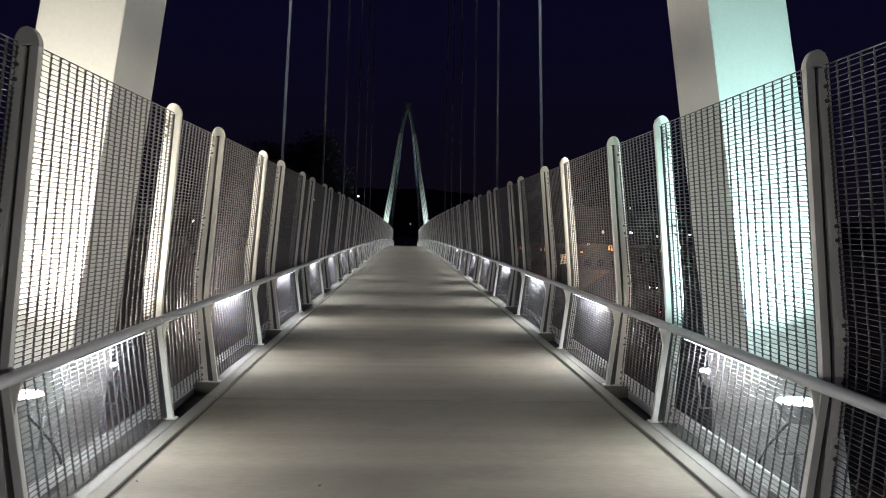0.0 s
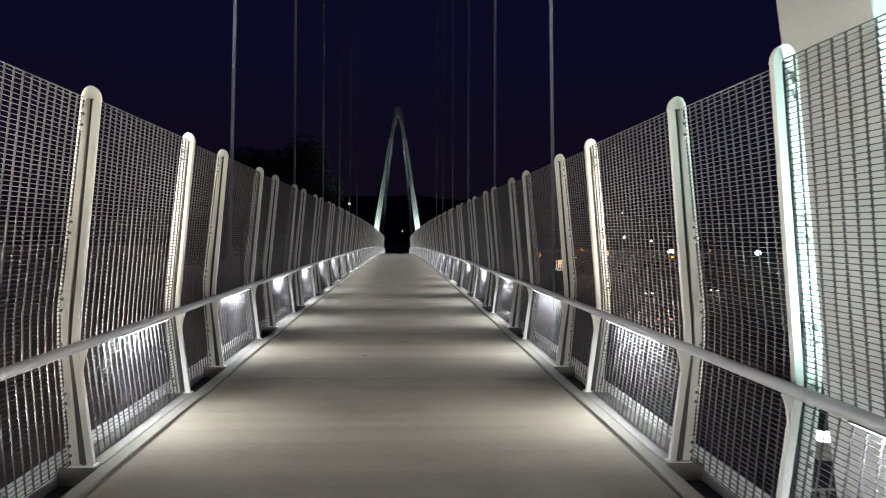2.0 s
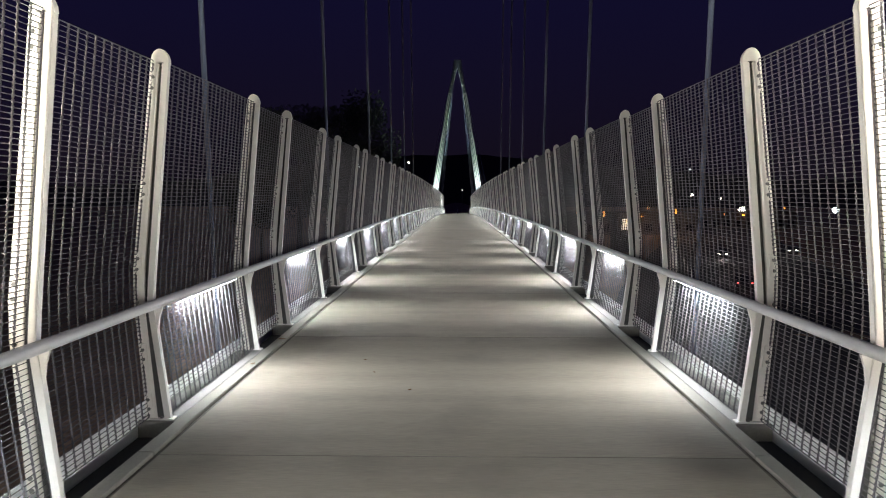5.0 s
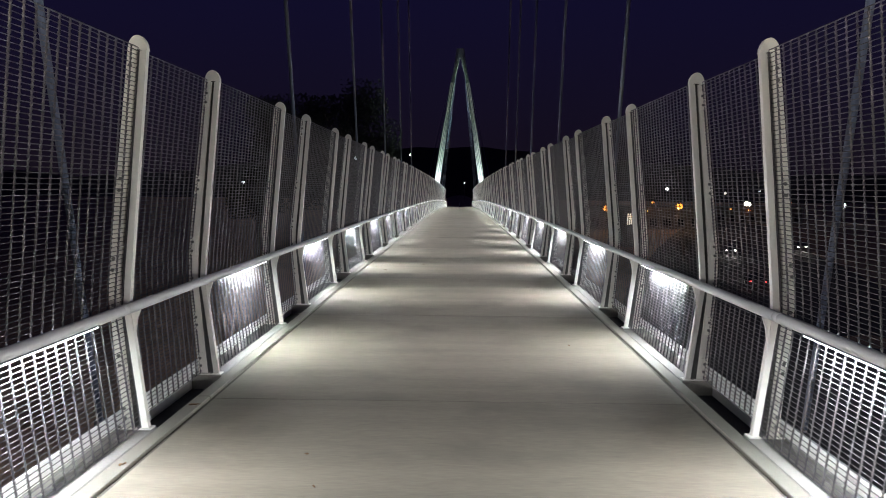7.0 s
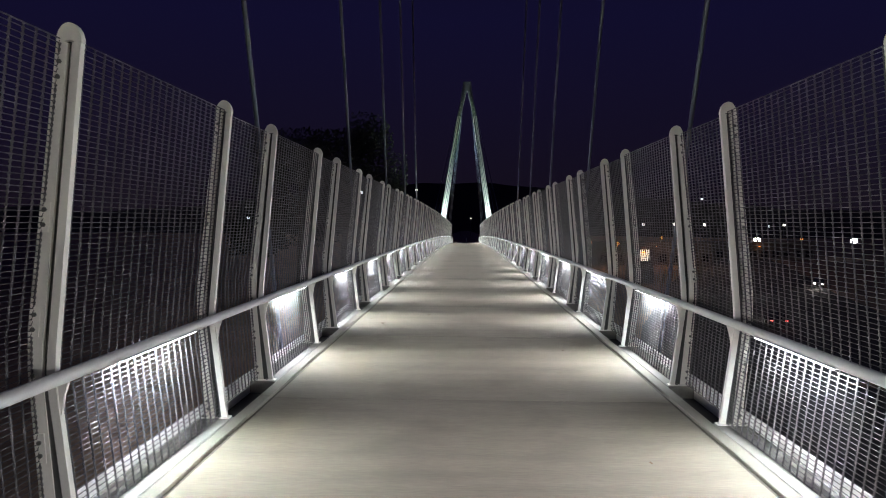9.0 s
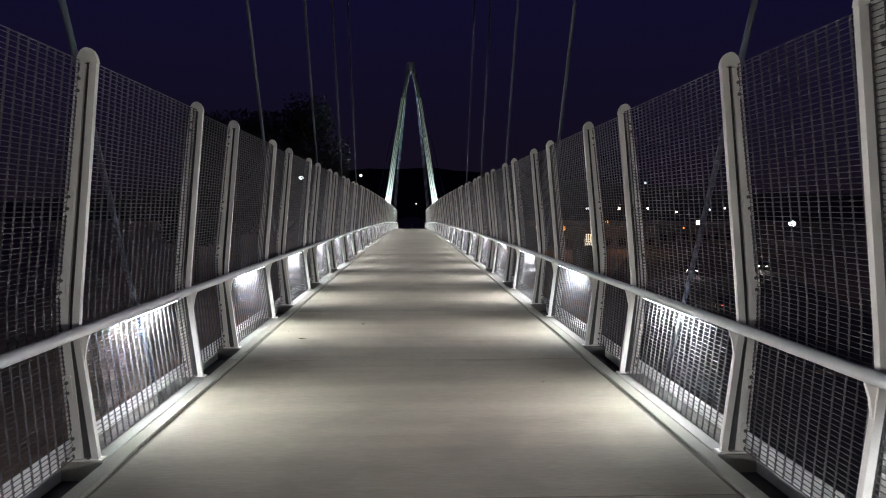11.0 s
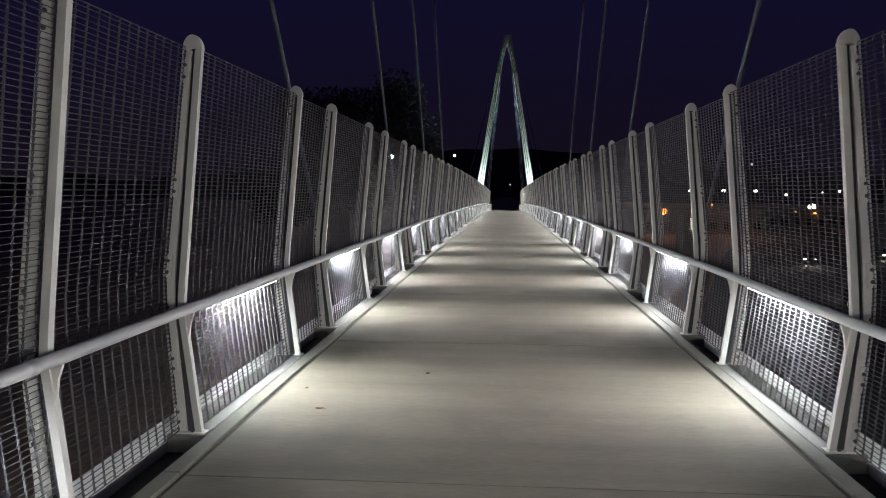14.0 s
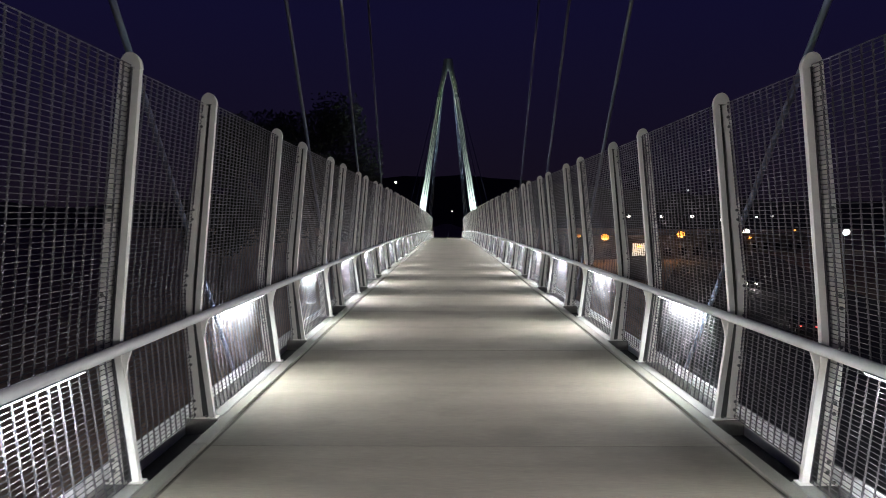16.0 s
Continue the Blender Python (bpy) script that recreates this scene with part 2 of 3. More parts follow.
def fence_post(side, bolts=True):
    post = tagged(empty("fence_post"), "pale grey kinked steel fence post with rounded top", "fence post", "fence posts")
    mirror = lambda bm: (bmesh.ops.scale(bm, vec=(side, 1, 1), verts=bm.verts), bm)[1]
    # front bar
    bm = plate(bmesh.new(), strip(FRONT, 0.0, 0.046), -0.026, 0.026)
    part("front_bar", mirror(bm), PAINT, post)
    # rounded head joining both bars
    z0 = 2.68
    xa, xb = 2.094, 2.230
    c, r = (xa + xb) / 2, (xb - xa) / 2
    arch = [(c - 0.004 - r * math.cos(math.pi * i / 10), z0 + 0.105 * math.sin(math.pi * i / 10)) for i in range(11)]
    inner_arch = [(c - 0.004 - (r - 0.038) * math.cos(math.pi * i / 10), z0 + 0.012 * math.sin(math.pi * i / 10)) for i in range(10, -1, -1)]
    bm = plate(bmesh.new(), arch + inner_arch, -0.0263, 0.0263)
    part("head", mirror(bm), PAINT, post)
    # clamp bar along the outer edge
    inner = [(max(x - 0.066 - 0.02 * (z < 1.5), lerp_profile(FRONT, z) + 0.074), z) for x, z in BACK]
    bm = plate(bmesh.new(), inner + list(reversed(BACK)), -0.016, 0.016)
    part("clamp_bar", mirror(bm), PAINT, post)
    low = [(x + 0.03, z) for x, z in FRONT[:2]] + [(lerp_profile(BACK, 0.90) - 0.06, 0.90), (BACK[0][0] - 0.06, BACK[0][1])]
    part("web", mirror(plate(bmesh.new(), low, -0.007, 0.007)), GALV_SHADE, post)
    # thin web closing the slot, coloured dark for the shade inside
    slot = [(x + 0.038, z) for x, z in FRONT[1:]] + [(x + 0.004, z) for x, z in reversed([(lerp_profile(inner, z), z) for _, z in FRONT[1:]])]
    slot[len(FRONT) - 1:len(FRONT) - 1] = [(2.134, 2.684), (2.150, 2.690), (2.172, 2.690), (2.190, 2.684)]
    part("slot_lining", mirror(plate(bmesh.new(), slot, 0.010, 0.015)), SLOT_SHADE, post)
    for z0, z1 in ((0.06, 0.22), (0.44, 0.60), (1.12, 1.28), (1.68, 1.84), (2.46, 2.62)):
        out = [(lerp_profile(BACK, z) - w, z) for z, w in ((z0, 0.060), (z1, 0.060), (z1, 0.004), (z0, 0.004))]
        part("clamp_plate", mirror(plate(bmesh.new(), out, -0.024, -0.0162)), PAINT, post)
    # bolts, in pairs
    if bolts:
        head = None
        for z in (0.10, 0.17, 0.48, 0.55, 0.84, 0.91, 1.16, 1.24, 1.72, 1.80, 2.50, 2.58):
            m = pose(side * (lerp_profile(BACK, z) - 0.032), -0.024, z)
            if head is None:
                head = part("bolt", cyl(bmesh.new(), (0, 0, 0), (0, -1, 0), 0.013, 0.011, 6), BOLT, post, m=m)
            else:
                again(head, post, m)
        for x, y in ((2.20, -0.035), (2.20, 0.035), (2.34, -0.035), (2.34, 0.035)):
            again(head, post, pose(side * x, y, 0.032, -90))
    # base plate with its bolts
    bm = box(bmesh.new(), 2.112, 2.36, -0.048, 0.048, 0.018, 0.030, 0.003)
    part("base_plate", mirror(bm), PAINT, post)
    # gusset that carries the rail
    bm = plate(bmesh.new(), [(2.228, 0.66), (2.258, 0.905), (2.205, 0.905), (2.185, 0.872), (2.208, 0.80)], -0.012, 0.012)
    part("rail_bracket", mirror(bm), PAINT, post)
    return post


def wire_panel(side, width, front, twisted):
    """Woven wire between two posts: level wires held in twisted pairs of upright wires."""
    thing = tagged(empty("wire_mesh_panel"), "galvanised woven wire mesh panel between fence posts", "mesh panel", "fence mesh")
    verts, faces = [], []
    line = [(lerp_profile(FRONT, z) + 0.058 if front else lerp_profile(BACK, z) - 0.022, z) for z in (0.03, 0.90, 1.00, 1.08, 1.16, 2.70)]

    def xat(z):
        return lerp_profile(line, z)

    def strand(points, r, n):
        """A thin wire along points, its rings square to the line's main direction."""
        upright = abs(points[-1][2] - points[0][2]) > abs(points[-1][1] - points[0][1])
        i = len(verts)
        for x, y, z in points:
            for s in range(n):
                c, d = r * math.cos(2 * math.pi * s / n + 0.6), r * math.sin(2 * math.pi * s / n + 0.6)
                verts.append((x + c, y + d, z) if upright else (x + c, y, z + d))
        for j in range(len(points) - 1):
            for s in range(n):
                t = (s + 1) % n
                a = i + j * n
                faces.append((a + s, a + t, a + n + t, a + n + s))

    z = 0.054
    while z < 2.68:
        strand([(side * xat(z), 0.012, z), (side * xat(z), width - 0.012, z)], 0.0029, 5)
        z += LEVEL
    count = round(width / 0.1245)
    for i in range(count + 1):
        y = 0.02 + (width - 0.04) * i / count
        for turn in (0.0, math.pi):
            if twisted:
                steps = int(2.67 / (LEVEL / 2.5))
                zs = [0.03 + 2.67 * q / steps for q in range(steps + 1)]
                pts = [(side * xat(z) + 0.0045 * math.cos(TWIST * z + turn + i), y + 0.0045 * math.sin(TWIST * z + turn + i), z) for z in zs]
                strand(pts, 0.0046, 3)
            else:
                strand([(side * xa, y + 0.0045 * math.cos(turn), za) for xa, za in line], 0.0042, 4)
    me = bpy.data.meshes.new("wire_mesh")
    me.from_pydata(verts, [], faces)
    for f in me.polygons:
        f.use_smooth = True
    me.materials.append(WIRE)
    wires = new("wire_mesh", me)
    wires.parent = thing
    tagged(wires, kind="stuff")
    for name, z in (("top_wire", 2.70), ("bottom_wire", 0.032)):
        part(name, tube(bmesh.new(), [(side * xat(z), 0.01, z), (side * xat(z), width - 0.01, z)], 0.004, 6), WIRE, thing)
    return thing


for side in (-1, 1):
    posts = {True: fence_post(side), False: fence_post(side, False)}
    near_panels = (wire_panel(side, NARROW, False, True), wire_panel(side, WIDE, True, True))
    far_panels = (wire_panel(side, NARROW, False, False), wire_panel(side, WIDE, True, False))
    # the lamp set into the lower inner side of the rail
    light = tagged(empty("rail_light"), "white linear light set under the handrail", "rail light", "rail lights")
    bm = box(bmesh.new(), -0.016, 0.016, -0.69, 0.69, 0.0, 0.03, 0.003)
    part("housing", bm, DARK, light)
    bm = box(bmesh.new(), -0.013, 0.013, -0.67, 0.67, -0.006, 0.0, 0.002)
    part("lens", bm, LED, light, "glowing white lens")
    # two added lamps shape one strip's light: mesh and ledge wash, throw across deck
    for watts, tilt, spread, tint in ((WASH_WATTS, -42.0, 166.0, (0.87, 0.945, 1.0)), (CROSS_WATTS, 74.0, 148.0, (0.965, 0.965, 1.0))):
        d = bpy.data.lights.new("rail_lamp", "AREA")
        d.shape, d.size, d.size_y, d.energy, d.color, d.spread = "RECTANGLE", 0.03, 1.32, watts, tint, radians(spread)
        lamp_ob = new("rail_lamp", d)
        lamp_ob.parent = light
        lamp_ob.matrix_basis = pose(0, 0, -0.022, 0, side * tilt, 0)

    def light_pose(k):
        return at_deck(start(k) - WIDE / 2, side * (RAIL_X - 0.012), RAIL_H - RAIL_R + 0.001)

    used = set()

    def place(thing, m):
        if thing in used:
            return copy_thing(thing, m)
        used.add(thing)
        thing.matrix_basis = m

    stub = None
    for k in PERIODS:
        if k < FENCE_END:
            place(posts[-3 < k < 9], at_deck(start(k)))
            place(posts[-3 < k < 9], at_deck(start(k) + NARROW))
            panels = near_panels if -3 < k < 5 else far_panels
            place(panels[0], at_deck(start(k)))
            place(panels[1], at_deck(start(k) + NARROW))
        else:
            if stub is None:
                stub = tagged(empty("rail_post"), "short pale steel post under the handrail", "rail post", "rail posts")
                bm = box(bmesh.new(), side * 2.205 - 0.03, side * 2.205 + 0.03, -0.02, 0.02, 0.02, RAIL_H - 0.04, 0.004)
                part("stem", bm, PAINT, stub)
                bm = box(bmesh.new(), side * 2.205 - 0.07, side * 2.205 + 0.07, -0.06, 0.06, 0.016, 0.03, 0.003)
                part("base_plate", bm, PAINT, stub)
            place(stub, at_deck(start(k)))
            place(stub, at_deck(start(k) + NARROW))
        if k > FIRST:
            place(light, light_pose(k))
    pier = tagged(empty("end_pillar", at_deck(start(FENCE_END) + 0.2)), "pale concrete pillar that ends the tall fence", "pillar", "end pillars")
    bm = box(bmesh.new(), *sorted((side * 2.16, side * 2.54)), -0.12, 0.12, 0.016, 2.45, 0.02)
    part("shaft", bm, CURB, pier)
    bm = box(bmesh.new(), *sorted((side * 2.14, side * 2.56)), -0.14, 0.14, 2.45, 2.52, 0.01)
    part("cap", bm, CURB, pier)
    # handrail
    rail = tagged(empty("handrail"), "round satin steel handrail along the bridge fence", "handrail")
    ys = [start(FIRST) + i * P / 2 for i in range(2 * (LAST - FIRST) + 1)]
    bm = tube(bmesh.new(), [(side * RAIL_X, y, deck(y) + RAIL_H) for y in ys], RAIL_R, 16)
    part("rail_tube", bm, RAIL, rail, smooth=True)
    bm = bmesh.new()
    tube(bm, [(0, -0.04, 0), (0, 0.04, 0)], RAIL_R + 0.0015, 16)
    collar = part("splice_collar", bm, RAIL, rail, m=at_deck(start(FIRST) - 0.25, side * RAIL_X, RAIL_H), smooth=True)
    for k in range(FIRST + 2, LAST, 2):
        again(collar, rail, at_deck(start(k) - 0.25, side * RAIL_X, RAIL_H))

# == towers and cables ==
APEX = 21.2


def leg_inner(z):
    """Half the gap between the legs; they lean to each other and join in the head."""
    straight = 3.14 - 0.142 * z
    return straight if z <= 16.7 else max(0.004, 0.769 * (1 - (z - 16.7) / 3.4))


def tower(y):
    """An A-shaped tower of two leaning box legs."""
    base = -8.0
    thing = tagged(empty("bridge_tower", pose(0, y, 0)), "tall white A-shaped steel bridge tower lit from below", "bridge tower", "bridge towers")
    for side in (-1, 1):
        def ring(z, grow=0.0):
            inner = leg_inner(z) - grow * (z < 18)
            outer = (inner + 0.80 - 0.018 * max(z, 0) + 2 * grow) if z < 18 else 0.50 + 0.14 * (APEX - z)
            dy = 0.55 - 0.006 * max(z, 0) + grow
            return [(side * inner, -dy, z), (side * outer, -dy, z), (side * outer, dy, z), (side * inner, dy, z)]
        for name, zs, grow in (("leg", (base, 0.0, 16.7), 0.0), ("leg_head", (16.7, 20.1, APEX - 0.35, APEX), -0.06)):
            bm = bmesh.new()
            rings = [[bm.verts.new(v) for v in ring(z, grow)] for z in zs]
            for a, b in zip(rings, rings[1:]):
                for i in range(4):
                    bm.faces.new((a[i], a[(i + 1) % 4], b[(i + 1) % 4], b[i]))
            bm.faces.new(rings[0])
            bm.faces.new(rings[-1][::-1])
            long = [e for e in bm.edges if abs(e.verts[0].co.z - e.verts[1].co.z) > 1]
            bmesh.ops.bevel(bm, geom=long, offset=0.03, segments=2, affect="EDGES")
            part(name, bm, TOWER if name == "leg" else HEAD_UNLIT, thing)
        # anchor lugs on the head
        for i in range(5):
            z = 17.2 + i * 0.62
            x = leg_inner(z) + 0.3
            bm = box(bmesh.new(), side * x - 0.05, side * x + 0.05, -0.60, 0.60, z - 0.1, z + 0.1, 0.01)
            part("anchor_lug", bm, PAINT, thing)
    return thing


def flood(x, y, z, tilt, lens, colour, watts, spread, label):
    thing = tagged(empty("floodlight", pose(x, y, z)), label, "floodlight", "tower floodlights")
    bm = tube(bmesh.new(), [(0, 0, -0.16), (0, 0, -0.08), (0, 0, 0)], 0.11, 20, 0.18)
    part("drum", bm, DRUM, thing, smooth=False)
    bm = cyl(bmesh.new(), (0, 0, 0.001), (0, 0, 1), 0.165, 0.012, 24)
    part("lens", bm, lens, thing, "glowing round lens")
    bm = bmesh.new()
    tube(bm, [(-0.16, 0, -0.42), (-0.19, 0, -0.06)], 0.012, 6)
    tube(bm, [(0.16, 0, -0.42), (0.19, 0, -0.06)], 0.012, 6)
    tube(bm, [(-0.16, 0, -0.42), (0.16, 0, -0.42)], 0.012, 6)
    part("yoke", bm, DRUM, thing)
    foot = deck(y) - 0.70 - z
    part("stem", tube(bmesh.new(), [(0, 0, foot), (0, 0, -0.42)], 0.022, 8), DRUM, thing)
    side_x = 1 if x < 0 else -1
    cord = [(side_x * (0.02 + 0.30 * math.sin(math.pi * i / 8)), 0.04, -0.14 + (foot + 0.14) * i / 8) for i in range(9)]
    part("power_cord", tube(bmesh.new(), cord, 0.011, 6), DARK, thing)
    d = bpy.data.lights.new("flood_lamp", "SPOT")
    d.energy, d.color, d.spot_size, d.spot_blend, d.shadow_soft_size = watts, colour, radians(spread), 0.95, 0.12
    ob = new("flood_lamp", d)
    ob.parent = thing
    ob.matrix_basis = look((0, 0, 0.04), (tilt[0], tilt[1], 4.0))
    return thing


NEAR, FAR = 7.88, 119.5
GREEN, WARM, PALE = (0.62, 1.0, 0.97), (1.0, 0.93, 0.80), (0.78, 1.0, 0.95)
for y in (NEAR, FAR):
    tower(y)
    for side in (-1, 1):
        z = deck(y)
        for dy in (-1, 1):
            warm = y == NEAR and (side < 0 or dy > 0)
            lens, colour = (LENS_WARM, WARM) if warm else (LENS_GREEN, GREEN)
            lens = LENS_BACK if y == NEAR and dy > 0 else lens
            words = "round drum floodlight with warm white lens beside the tower" if warm else "round drum floodlight with pale green lens beside the tower"
            flood(side * (3.11 if dy < 0 else 3.46), y + dy * 1.33, z + (0.36 if dy < 0 else 0.16), (-side * 0.45, -dy * (0.22 if y == NEAR else 0.7)), lens, colour if y == NEAR else PALE, (2700.0 if dy < 0 else 4700.0) if y == NEAR else 9000.0, 100 if y == FAR else (124 if dy < 0 else 164), words)
        # ledge on which the floodlights stand
        led = tagged(empty("lamp_ledge"), "steel grating ledge at the tower leg", "ledge", "lamp ledges")
        for x in (2.82, 3.88):
            part("bearer", box(bmesh.new(), side * x - 0.03, side * x + 0.03, y - 1.72, y + 1.72, z - 0.84, z - 0.735, 0.006), DARK, led)
        for i in range(34):
            yy = y - 1.7 + i * 0.1
            part("slat", box(bmesh.new(), *sorted((side * 2.8, side * 3.9)), yy, yy + 0.06, z - 0.732, z - 0.70), BARK, led)


def stay(side, y_deck, y_tower, z_top):
    thing = tagged(empty("stay_cable"), "thin pale stay cable from tower to deck edge", "cable", "stay cables")
    xt = side * (leg_inner(z_top) + 0.25)
    r, b = Vector((side * 2.67, y_deck, deck(y_deck) + 0.88)), Vector((xt, y_tower, z_top))
    a = r - (b - r) * (1.45 / (b.z - r.z))
    bm = tube(bmesh.new(), [a, b], 0.026, 10)
    part("cable_sheath", bm, CABLE, thing, smooth=True)
    d = (b - a).normalized()
    bm = tube(bmesh.new(), [a, a + d * 0.5], 0.050, 12)
    part("anchor_sleeve", bm, DARK, thing, smooth=True)


for side in (-1, 1):
    for i in range(6):
        stay(side, 16.27 + 8.2 * i, NEAR, 18.2 + 0.6 * i)
        stay(side, FAR - 8.3 - 8.2 * i, FAR, 18.2 + 0.6 * i)
        if i < 3:
            stay(side, FAR + 8.3 + 8.2 * i, FAR, 18.2 + 0.6 * i)

# == ground and distance ==
def land(x, y):
    rise = 1 / (1 + math.exp(min(60, -(y - 138) / 4.0)))
    back = 1 / (1 + math.exp(min(60, (y + 8) / 3.0)))
    low = -7.5 + 0.6 * noise.noise((x * 0.03, y * 0.03, 0.0))
    top = deck(END) - 0.3
    far = min(1.0, max(0.0, (abs(x) - 8) / 14))
    lift = max(rise, back) * (1 - far)
    return low * (1 - lift) + top * lift


bm = bmesh.new()
xs = sorted({round(s * v, 1) for v in (0, 2, 5, 9, 14, 20, 30, 45, 70, 110, 170, 300, 600, 1200, 2500) for s in (-1, 1)})
ys = [-2500, -900, -300, -100, -40, -20, -14, -10, -6, -2, 4, 12, 25, 45, 70, 95, 115, 125, 130, 134, 138, 142, 146, 150, 156, 165, 190, 230, 300, 450, 800, 1500, 2600]
grid = [[bm.verts.new((x, y, land(x, y))) for x in xs] for y in ys]
for a, b in zip(grid, grid[1:]):
    for i in range(len(xs) - 1):
        bm.faces.new((a[i], a[i + 1], b[i + 1], b[i]))
g = part("ground", bm, SOIL, smooth=True)
tagged(g, "dark dry ground below and around the bridge", "ground", kind="structure")

# the path beyond the bridge
bm = bmesh.new()
box(bm, -2.2, 2.2, -9.0, 9.0, -0.3, 0.0, 0.02)
tagged(part("approach_path", bm, CONCRETE, m=pose(0, END + 7.5, deck(END) - 0.06)), "concrete path beyond the end of the bridge", "path", kind="structure")
bollard = tagged(empty("bollard", pose(0.1, END + 3.0, deck(END) - 0.06)), "short pale metal bollard on the path", "bollard")
part("shaft", tube(bmesh.new(), [(0, 0, 0), (0, 0, 0.92)], 0.08, 16), PAINT, bollard)
part("cap", tube(bmesh.new(), [(0, 0, 0.92), (0, 0, 0.98), (0, 0, 1.0)], 0.085, 16, 0.05), DARK, bollard)


# == lamps, buildings, cars and trees in the distance ==
ORANGE, WHITE, COOL = (1.0, 0.30, 0.02), (1.0, 0.93, 0.80), (0.86, 0.95, 1.0)
GLOWS = {}


def glow_of(colour, strength):
    key = (colour, strength)
    if key not in GLOWS:
        GLOWS[key] = glow("lamp_glow", colour, strength)
    return GLOWS[key]


def street_lamp(x, y, z, colour, strength, size, label):
    """A pole on the ground with its head at height z."""
    g = land(x, y)
    thing = tagged(empty("street_lamp", pose(x, y, g)), label, "street lamp", "street lamps")
    h = z - g
    part("pole", tube(bmesh.new(), [(0, 0.9, -0.2), (0, 0.9, h * 0.5), (0, 0.9, h + 0.25)], 0.11, 8, 0.06), DARK, thing)
    part("arm", tube(bmesh.new(), [(0, 0.9, h + 0.2), (0, 0.0, h + 0.3)], 0.05, 6), DARK, thing)
    bm = bmesh.new()
    bmesh.ops.create_uvsphere(bm, u_segments=14, v_segments=8, radius=size / 2)
    bmesh.ops.scale(bm, vec=(1, 1, 0.85), verts=bm.verts)
    head = part("lamp_head", bm, glow_of(colour, strength), thing, "glowing lamp head", pose(0, 0, h), True)
    if size > 1.5 and colour == ORANGE:
        d = bpy.data.lights.new("street_bulb", "POINT")
        d.energy, d.color, d.shadow_soft_size = 1800.0, (1.0, 0.42, 0.10), size * 0.5
        bulb = new("street_bulb", d)
        bulb.parent = thing
        bulb.matrix_basis = pose(0, 0, h - size * 0.8)
    part("hood", tube(bmesh.new(), [(0, 0, size * 0.38), (0, 0, size * 0.52)], size * 0.30, 10, size * 0.12), DARK, head)


AMBER = "street lamp with a glowing amber head"
PALE_LAMP = "street lamp with a glowing white head"
for x, y, z, colour, strength, size, label in (
        (57.0, 220.8, -0.8, ORANGE, 2.4, 1.9, AMBER), (36.4, 210.4, -1.3, ORANGE, 2.4, 1.8, AMBER),
        (60.0, 262.0, -0.2, ORANGE, 2.0, 1.0, AMBER), (29.5, 205.0, -1.0, ORANGE, 1.8, 0.9, AMBER),
        (102.7, 262.8, -0.2, ORANGE, 1.8, 0.9, AMBER), (86.0, 268.0, -2.2, ORANGE, 2.0, 0.7, AMBER),
        (104.4, 305.2, -1.1, WHITE, 9.0, 2.6, PALE_LAMP), (132.8, 292.9, -1.1, COOL, 9.0, 2.4, PALE_LAMP),
        (76.8, 365.4, 4.7, WHITE, 5.0, 1.5, PALE_LAMP), (89.8, 362.2, 4.7, WHITE, 5.0, 1.5, PALE_LAMP),
        (101.6, 358.9, 4.7, WHITE, 5.0, 1.5, PALE_LAMP), (112.6, 355.3, 3.2, WHITE, 4.0, 1.2, PALE_LAMP),
        (140.0, 372.0, 4.9, WHITE, 4.0, 1.2, PALE_LAMP), (131.0, 366.0, 4.3, COOL, 4.0, 1.1, PALE_LAMP),
        (118.0, 420.0, 18.0, COOL, 1.5, 1.3, PALE_LAMP),
        (-12.3, 107.3, 6.1, COOL, 9.0, 0.55, PALE_LAMP),
        (-81.3, 312.8, 5.7, COOL, 4.0, 1.1, PALE_LAMP), (-71.2, 315.4, 5.7, COOL, 4.0, 1.1, PALE_LAMP),
        (-19.0, 323.0, 16.9, WHITE, 4.0, 1.0, PALE_LAMP), (1.9, 324.0, 6.2, WHITE, 3.0, 0.5, PALE_LAMP)):
    street_lamp(x, y, z, colour, strength, size, label)

WALL = material("stucco", (0.10, 0.09, 0.08), 0.9, 0, 0.4, 0.15, 0.01, 6.0)
ROOF = material("roof_felt", (0.10, 0.09, 0.085), 0.9)
GLASS = material("dark_window_glass", (0.02, 0.022, 0.026), 0.08)
LIT = glow("lit_room", (1.0, 0.90, 0.68), 1.0)
ADDED_GLOW = glow("wall_bulb", ORANGE, 6.0)


